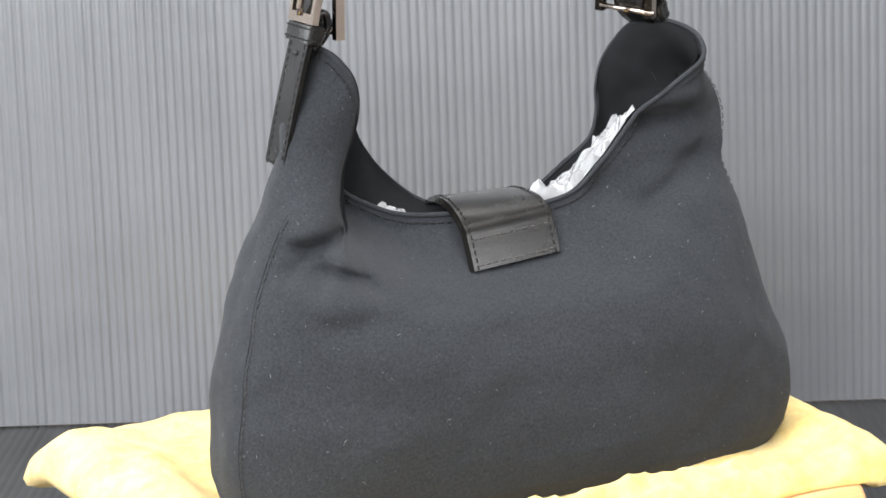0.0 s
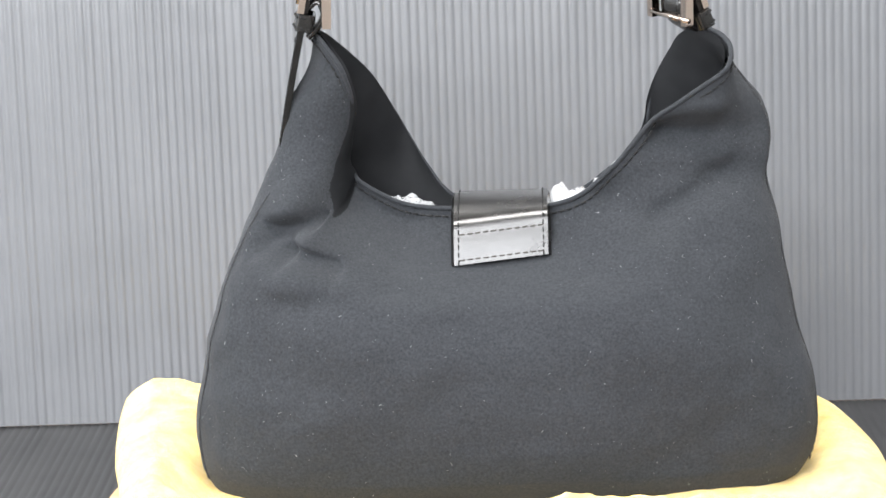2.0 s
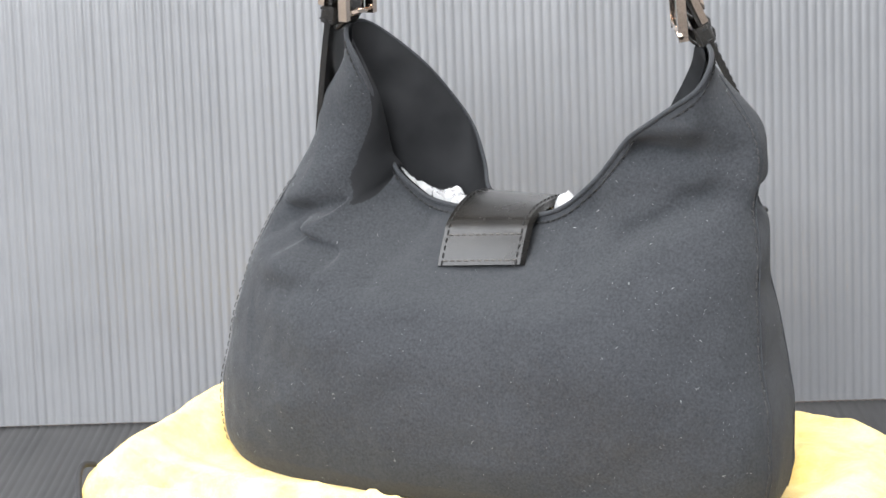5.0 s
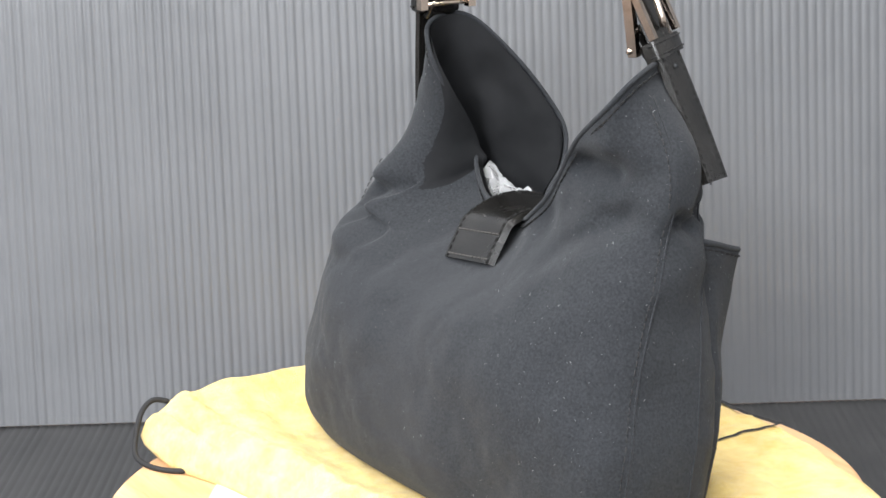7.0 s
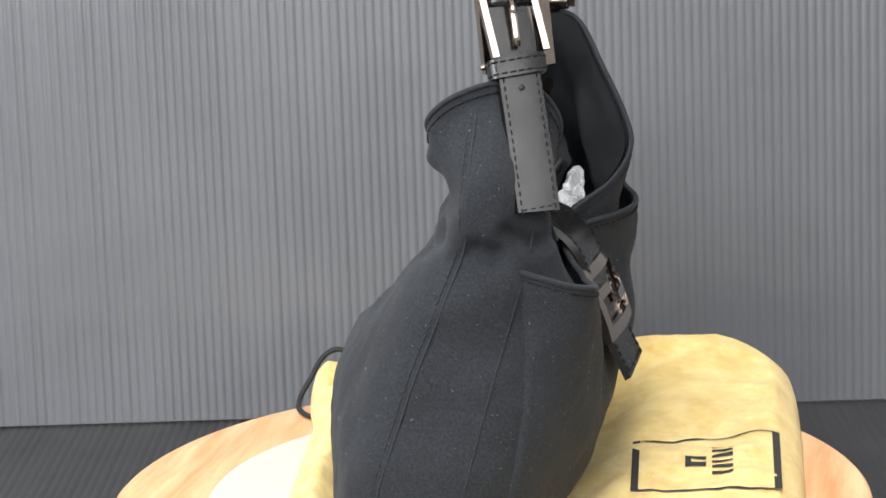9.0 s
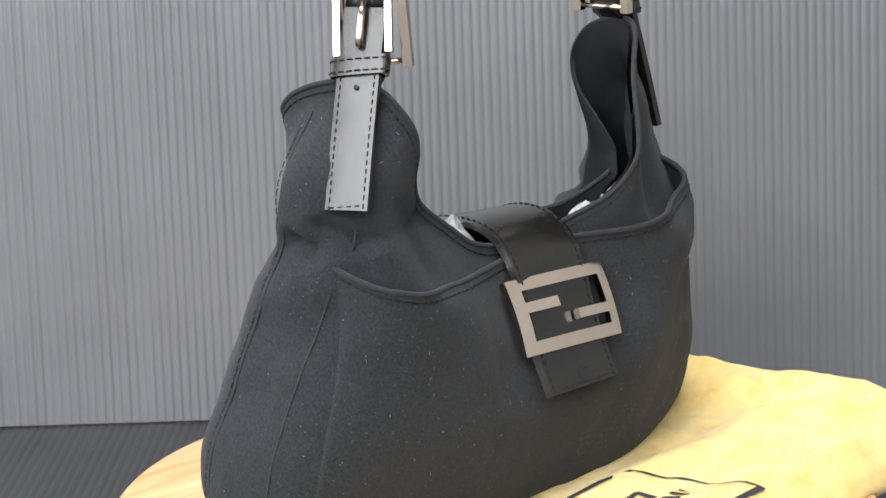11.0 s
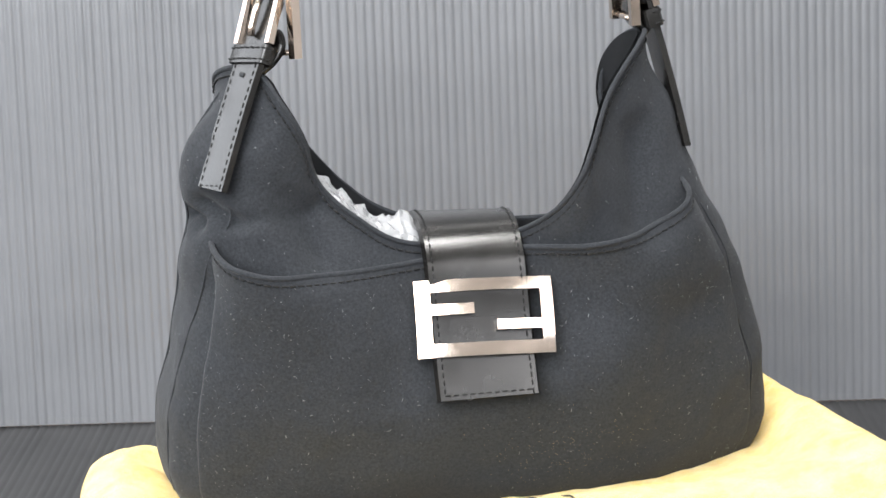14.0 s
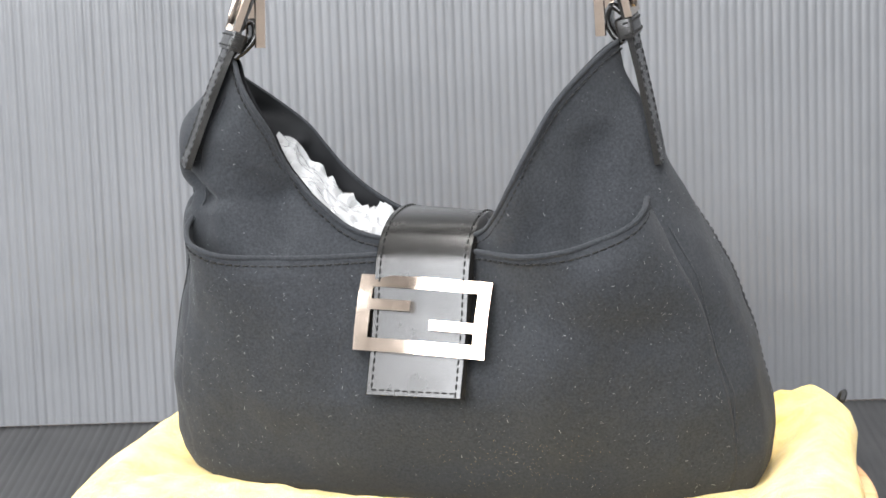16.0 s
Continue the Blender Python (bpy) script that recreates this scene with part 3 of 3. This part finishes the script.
# leather flap over the opening
foot = float(np.mean([wall_point(*t, 10.25)[0][1] for t in rim_table([88, 93, 97])])) + 0.17
FLAP = spline(np.array([(0, foot, 10.25), (0, foot * 0.75 + 0.05, 10.8), (0, foot * 0.4 + 0.12, 11.45), (0, foot * 0.05 + 0.18, 12.0), (0, -0.9, 12.46), (0, -2.4, 12.55), (0, -3.7, 12.2), (0, -4.65, 11.3), (0, -5.12, 10.2), (0, -5.55, 8.8), (0, -6.15, 7.3), (0, -6.92, 5.7)]) * CM, 70)
def flap_slant(points):
    """The foot of the flap is sewn on a little askew."""
    q = np.array(points, float)
    q[:, 2] -= 0.10 * (q[:, 0] + 0.0094) * smooth_step(-0.02, 0.005, q[:, 1])
    return q


flap_path = FLAP + np.stack([np.interp(np.arange(70), (0, 20, 69), (-0.0098, -0.0098, -0.0094)), np.zeros(70), np.zeros(70)], 1)
flap_verts, flap_faces = ribbon(flap_path, (-1, 0, 0), 0.0444, 0.0026, 0.06)
sharp(part("flap", (flap_slant(flap_verts), flap_faces), LEATHER, handbag, "black leather flap strap"))
tang = np.gradient(flap_path, axis=0)
nor = np.cross(tang, (1, 0, 0))
nor = -nor / np.linalg.norm(nor, axis=1)[:, None]
if nor[-1][1] > 0:
    nor = -nor
for sx in (-0.0188, 0.0188):
    part("flap_stitching", stitches(flap_slant(flap_path + np.array((sx, 0, 0))) + nor * 0.0014, nor), DARK_THREAD, handbag, "dark thread stitching")
for k in (1, 7, 68):
    row = np.array([flap_path[k] + np.array((q, 0, 0)) + nor[k] * 0.0015 for q in np.linspace(-0.0188, 0.0188, 12)])
    row = flap_slant(row)
    part("flap_stitching", stitches(row, np.broadcast_to(nor[k], row.shape)), SEAM if k < 30 else DARK_THREAD, handbag, "dark thread stitching")


# metal buckle on the flap: a frame with two prongs
def buckle_plate(w, h, bars, thick):
    """Bars given as (x0, x1, z0, z1) fractions, joined into one bevelled plate."""
    xs = sorted({0.0, 1.0, *[b[0] for b in bars], *[b[1] for b in bars]})
    zs = sorted({0.0, 1.0, *[b[2] for b in bars], *[b[3] for b in bars]})
    bm = bmesh.new()
    vs = {}

    def vert(i, j, s):
        if (i, j, s) not in vs:
            vs[i, j, s] = bm.verts.new(((xs[i] - 0.5) * w, s * thick / 2, (zs[j] - 0.5) * h))
        return vs[i, j, s]

    full = {(i, j) for i in range(len(xs) - 1) for j in range(len(zs) - 1)
            if any(b[0] <= (xs[i] + xs[i + 1]) / 2 <= b[1] and b[2] <= (zs[j] + zs[j + 1]) / 2 <= b[3] for b in bars)}
    for i, j in full:
        bm.faces.new([vert(i, j, -1), vert(i + 1, j, -1), vert(i + 1, j + 1, -1), vert(i, j + 1, -1)])
        bm.faces.new([vert(i, j, 1), vert(i, j + 1, 1), vert(i + 1, j + 1, 1), vert(i + 1, j, 1)])
        for (di, dj), (p, q) in {(-1, 0): ((i, j + 1), (i, j)), (1, 0): ((i + 1, j), (i + 1, j + 1)), (0, -1): ((i, j), (i + 1, j)), (0, 1): ((i + 1, j + 1), (i, j + 1))}.items():
            if (i + di, j + dj) not in full:
                bm.faces.new([vert(*p, -1), vert(*p, 1), vert(*q, 1), vert(*q, -1)])
    edges = [e for e in bm.edges if len(e.link_faces) == 2 and e.calc_face_angle() > 1.0]
    bmesh.ops.bevel(bm, geom=edges, offset=thick * 0.33, segments=3, profile=0.5, affect="EDGES")
    return bm


FRAME_BARS = [(0, 0.11, 0, 1), (0.91, 1, 0, 1), (0, 1, 0, 0.17), (0, 1, 0.84, 1), (0.0, 0.42, 0.54, 0.68), (0.58, 1, 0.32, 0.45)]
bm = buckle_plate(0.0590, 0.0330, FRAME_BARS, 0.0034)
for v in bm.verts:   # slightly bowed, shaped so that reflections vary across the plate
    v.co.y += 2.6 * v.co.x ** 2 + 5.0 * v.co.z ** 2
lean = pose(-0.0082, -0.0590, 0.0899, -24, 1.6, -1.0)
bmesh.ops.transform(bm, matrix=lean, verts=bm.verts)
sharp(part("buckle", bm, CHROME, handbag, "polished metal buckle frame"), 60)


# strap ends with keepers and buckles, then the handle
def strap_end(top, end, across, inward):
    top, end, across, inward = (np.array(q, float) for q in (top, end, across, inward))
    across = across / np.linalg.norm(across)
    inward = inward / np.linalg.norm(inward)
    axis = (top - end) / np.linalg.norm(top - end)
    out = -np.cross(across, axis)
    if out @ inward > 0:
        out = -out
    tab = np.array([end + (top - end) * t + out * 0.05 * math.sin(t * math.pi) for t in np.linspace(0, 1, 14)])
    up = [top + axis * s + inward * 0.03 * s for s in np.linspace(0.2, 2.4, 8)]
    path = np.vstack([tab, up]) * CM
    strap = sharp(part("strap_tab", ribbon(path, across, 0.0185, 0.0026, 0.08), LEATHER, handbag, "black leather strap end"))
    for s in (-0.0070, 0.0070):
        part("stitching", stitches(path[:14] + across * s + out * 0.00125, np.broadcast_to(out, (14, 3))), DARK_THREAD, strap)
    row = np.array([path[0] + axis * 0.0014 + across * q + out * 0.00125 for q in np.linspace(-0.0070, 0.0070, 8)])
    part("stitching", stitches(row, np.broadcast_to(out, row.shape)), DARK_THREAD, strap)
    hole = path[11] + out * 0.0010
    part("hole", tube([hole - out * 0.001, hole + out * 0.0013], 0.0011, 10), PIPING, strap, "punched hole")
    # keeper round the strap
    ring = []
    for a in np.linspace(0, 2 * math.pi, 40, endpoint=False):
        c, s = math.cos(a), math.sin(a)
        ring.append(top + across * 1.08 * math.copysign(abs(c) ** 0.25, c) + out * (0.36 * math.copysign(abs(s) ** 0.35, s) - 0.08))
    ring = np.array(ring) * CM
    verts, faces = [], []
    prof = ((-0.0006, -0.0040), (0.0009, -0.0039), (0.0011, 0.0), (0.0009, 0.0039), (-0.0006, 0.0040))
    mid = top * CM
    for p in ring:
        r = (p - mid) / np.linalg.norm(p - mid)
        for d, h in prof:
            verts.append(p + r * d + axis * h)
    for i in range(40):
        k = (i + 1) % 40
        for j in range(4):
            faces.append((i * 5 + j, k * 5 + j, k * 5 + j + 1, i * 5 + j + 1))
        faces.append((i * 5 + 4, k * 5 + 4, k * 5, i * 5))
    keeper = sharp(part("keeper", (verts, faces), LEATHER, handbag, "black leather keeper loop"), 40)
    for h in (-0.0024, 0.0024):
        part("stitching", stitches(np.array([p + (p - mid) / np.linalg.norm(p - mid) * 0.0014 + axis * h for p in ring[:21]]), np.broadcast_to(out, (21, 3))), DARK_THREAD, keeper)
    # buckle frame: two side plates, cross bar and prong
    rot = Matrix((Vector(across), Vector(-out), Vector(np.cross(across, -out)))).transposed().to_4x4()
    seat = Matrix.Translation(Vector((top + axis * 1.95 + out * 0.18) * CM)) @ rot
    bm = buckle_plate(0.0240, 0.030, [(0, 0.11, 0, 1), (0.89, 1, 0, 1), (0, 1, 0.86, 1)], 0.0030)
    bmesh.ops.transform(bm, matrix=seat, verts=bm.verts)
    frame_part = sharp(part("strap_buckle", bm, CHROME, handbag, "polished metal strap buckle"), 60)
    upright = Vector((0, 0, 1)) * 0.85 + Vector(axis) * 0.15
    cross_dir = Vector(across)
    face = cross_dir.cross(upright).normalized()
    rot2 = Matrix((cross_dir, -face, cross_dir.cross(-face))).transposed().to_4x4()
    bm = buckle_plate(0.0300, 0.040, [(0, 0.13, 0, 1), (0.87, 1, 0, 1), (0, 1, 0.88, 1)], 0.0040)
    bmesh.ops.transform(bm, matrix=Matrix.Translation(Vector((top + inward * 1.1 + np.array((0, 0, 1.75))) * CM)) @ rot2, verts=bm.verts)
    sharp(part("side_plate", bm, CHROME, frame_part, "polished metal plate"), 60)
    pin = [(top + inward * 1.1 + np.array((0, 0, 0.0)) + across * q) * CM for q in (-1.42, 1.42)]
    part("pin", tube(pin, 0.0013, 8), CHROME, frame_part, "metal pin")
    prong = [top + axis * h + out * d for h, d in ((0.75, 0.30), (1.1, 0.40), (1.8, 0.44), (2.6, 0.42))]
    part("prong", tube(np.array(prong) * CM, 0.0016, 8), CHROME, frame_part, "round metal prong")
    # loop of leather from the bag's horn up to the buckle
    horn = top - axis * 0.7 + inward * 0.35
    loop = spline(np.array([horn, horn + inward * 0.35 + axis * 0.4, top + inward * 0.85 + axis * 0.3, top + inward * 0.5 + axis * 0.9, top + inward * 0.1 + axis * 0.6]) * CM, 40)
    part("strap_anchor", ribbon(loop, across, 0.0150, 0.0024, 0.1), LEATHER, handbag, "folded black leather anchor")
    return top + axis * 2.4 + inward * 0.07, axis


TA, AX = strap_end((-9.85, -3.3, 20.3), (-11.9, -4.45, 14.95), (0.9, -1.42, 0.15), (1, 0.3, 0))
TB, BX = strap_end((7.55, -1.6, 20.8), (8.85, -2.05, 15.05), (0.16, -1.8, 0.0), (-1, -0.1, 0))
handle = spline(np.array([TA, TA + AX * 3 + (0.3, 0, 0), (-4.5, -2.6, 31.0), (-0.9, -2.4, 32.6), (2.7, -2.3, 31.0), TB + BX * 3 + (-0.3, 0, 0), TB]) * CM, 60)
part("handle", ribbon(handle, np.array([(0.25 * (1 - k / 59), -1, 0) for k in range(60)]), 0.0185, 0.0034, 0.12), LEATHER, handbag, "black leather shoulder strap")

# ---- crumpled plastic film inside the opening ----
wrap = thing("plastic_wrap", "crumpled clear plastic film stuffed in the bag opening", "plastic wrap")
verts, faces = [], []
NX, NY = 84, 40
for i in range(NX + 1):
    for j in range(NY + 1):
        x = -8.6 + 14.3 * i / NX
        y0 = np.interp(x, (-8.6, -7.6, -7.0, -5.9, -4.0, 0.0, 1.6, 3.0, 5.0, 6.4), (-4.0, -3.5, -3.3, -3.6, -3.6, -3.2, -3.7, -4.2, -3.9, -3.6))
        y1 = np.interp(x, (-8.6, -6.0, -3.4, 0.0, 3.0, 5.0, 6.4), (-0.9, -0.9, -1.3, -1.7, -2.2, -2.7, -3.0))
        y = y0 + (y1 - y0) * j / NY
        xs = (-8.6, -7.2, -6.0, -5.0, -4.0, -3.3, -2.2, 0.5, 1.8, 3.0, 4.4, 5.7)
        hf = float(np.interp(x, xs, (15.0, 14.2, 13.0, 12.3, 12.1, 11.7, 10.3, 10.3, 11.4, 12.2, 12.2, 13.0)))
        hb = float(np.interp(x, xs, (16.0, 14.8, 13.75, 12.8, 12.6, 12.4, 10.3, 10.3, 11.3, 11.9, 12.2, 12.9)))
        h = hf + (hb - hf) * smooth_step(0.0, 0.8, j / NY)
        v = Vector((x * 0.7, y * 0.7, 2.0))
        r = abs(noise.noise(v)) * 0.7 + abs(noise.noise(v * 2.3)) * 0.55 + abs(noise.noise(v * 5)) * 0.25
        verts.append(np.array((x + 0.25 * noise.noise(v * 3 + Vector((7, 0, 0))), y + 0.12 * noise.noise(v * 3 + Vector((0, 9, 0))), h - 0.3 + r - 1.0 * max(0.0, j / NY - 0.8) * 5)) * CM)
for i in range(NX):
    for j in range(NY):
        a = i * (NY + 1) + j
        faces.append((a, a + NY + 1, a + NY + 2, a + 1))
part("film", (verts, faces), WRAP, wrap, "crinkled clear film", smooth=False)


# ---- lint on the fabric ----
rng = random.Random(3)
pieces = []
for _ in range(2000):
    if rng.random() < 0.45:
        i, j = rng.randrange(PCOLS), rng.randrange(2, PROWS - 1)
        u, v = rng.random(), rng.random()
        p = ((pocket[i, j] * (1 - u) + pocket[i + 1, j] * u) * (1 - v) + (pocket[i, j + 1] * (1 - u) + pocket[i + 1, j + 1] * u) * v) * CM + np.array((0, -0.0004, 0))
        up = np.array((0, -1, 0))
    else:
        i, j = rng.randrange(COLS), rng.randrange(4, ROWS - 2)
        u, v, k = rng.random(), rng.random(), (i + 1) % COLS
        p = ((outer[i, j] * (1 - u) + outer[k, j] * u) * (1 - v) + (outer[i, j + 1] * (1 - u) + outer[k, j + 1] * u) * v) * CM + out_of(i) * 0.0003
        up = out_of(i)
    d = np.array([rng.gauss(0, 1) for _ in range(3)])
    d -= up * (d @ up)
    d /= np.linalg.norm(d)
    size = rng.choice((0.00006, 0.00007, 0.00008, 0.00008, 0.00009, 0.0001, 0.0001, 0.0001, 0.00012, 0.00012, 0.00014, 0.00018, 0.00022, 0.0003, 0.0007))
    e = np.cross(up, d) * rng.uniform(-0.4, 0.4)
    pieces.append(tube([p - d * size, p + e * size, p + d * size], rng.uniform(0.00004, 0.00009), 4))
fluff = []
for _ in range(200):
    x, z = rng.gauss(3.0, 2.2), abs(rng.gauss(2.2, 0.8)) + 0.3
    k = max(q for q in range(PCOLS) if pocket[q, 8, 0] <= x or q == 0)
    j = min(PROWS - 2, max(1, int((z + 0.2) / 11.6 * PROWS)))
    u, v = rng.random(), rng.random()
    p = ((pocket[k, j] * (1 - u) + pocket[k + 1, j] * u) * (1 - v) + (pocket[k, j + 1] * (1 - u) + pocket[k + 1, j + 1] * u) * v + np.array((0, -0.03, 0))) * CM
    d = np.array((rng.gauss(0, 1), 0.1, rng.gauss(0, 1)))
    d /= np.linalg.norm(d)
    size = rng.uniform(0.00006, 0.00022)
    fluff.append(tube([p - d * size, p + d * size], 0.00006, 4))
fluff = part("fluff", joined(fluff), FLUFF, handbag, "yellow flannel lint")
fluff["kind"] = "stuff"
lint = part("lint", joined(pieces), LINT, handbag, "pale lint specks")
lint["kind"] = "stuff"


# ---- motion ----
BAG_ROWS = [
    (0, 204.0, 1.47, 0.65, 0.0007, -0.0006, -0.0005),
    (0.5, 199.5, -0.13, -0.11, 0.0007, 0.0004, -0.0009),
    (1, 194.6, 0.98, 0.02, 0.0007, -0.0006, -0.0005),
    (1.5, 185.2, 0.48, -0.25, 0.0004, -0.0003, -0.0005),
    (2, 178.0, -0.50, -0.23, 0.0004, -0.0001, 0.0001),
    (2.5, 173.0, -0.15, -0.18, 0.0002, -0.0004, 0.0005),
    (3, 166.6, 0.12, -0.15, -0.0001, 0.0007, 0.0007),
    (5.5, 141.3, 1.35, -1.33, -0.0004, -0.0008, 0.0002),
    (6, 131.2, 0.09, -0.99, 0.0001, -0.0009, 0.0005),
    (6.5, 127.1, 0.16, -0.55, 0.0005, 0.0003, 0.0004),
    (7, 117.4, -0.64, 0.65, 0.0006, 0.0013, 0.0003),
    (7.5, 107.0, -0.30, 0.45, 0.0001, 0.0009, 0.0003),
    (8, 95.6, -0.57, 0.65, 0.0009, -0.0008, -0.0004),
    (8.5, 89.3, 0.79, 2.24, -0.0007, 0.0012, 0.0018),
    (9, 79.0, 0.44, 1.26, -0.0011, 0.0005, 0.0005),
    (11.5, 39.4, 0.23, -0.01, 0.0004, 0.0001, 0.0002),
    (12, 33.8, 0.03, -0.28, 0.0006, -0.0005, 0.0001),
    (12.5, 26.4, -0.23, -0.25, 0.0001, 0.0005, -0.0006),
    (13, 20.1, 0.26, -0.23, 0.0005, 0.0002, -0.0007),
    (13.5, 16.4, 0.25, -0.20, 0.0006, 0.0001, 0.0001),
    (14, 9.8, -0.10, -0.25, -0.0001, 0.0003, -0.0001),
    (14.5, 3.8, -0.07, -0.15, -0.0004, 0.0003, -0.0006),
    (15, -1.6, -0.08, -0.19, -0.0002, -0.0002, -0.0005),
    (15.5, -9.2, 0.02, -0.16, -0.0008, -0.0001, -0.0005),
    (16, -17.3, 0.02, -0.34, -0.0001, -0.0016, 0.0003),
]


def motions():
    spin = [(t, pose(0, 0, 0, 0, 0, a)) for t, a, *_ in BAG_ROWS]
    sway = [(t, Matrix.Translation((x, y, z)) @ pose(0, 0, 0, tx, ty, 0) @ pose(0, 0, 0, 0, 0, a)) for t, a, tx, ty, x, y, z in BAG_ROWS]
    for ob in (turntable, dust_bag):
        walk(ob, spin)
    for ob in (handbag, wrap):
        walk(ob, sway)


motions()
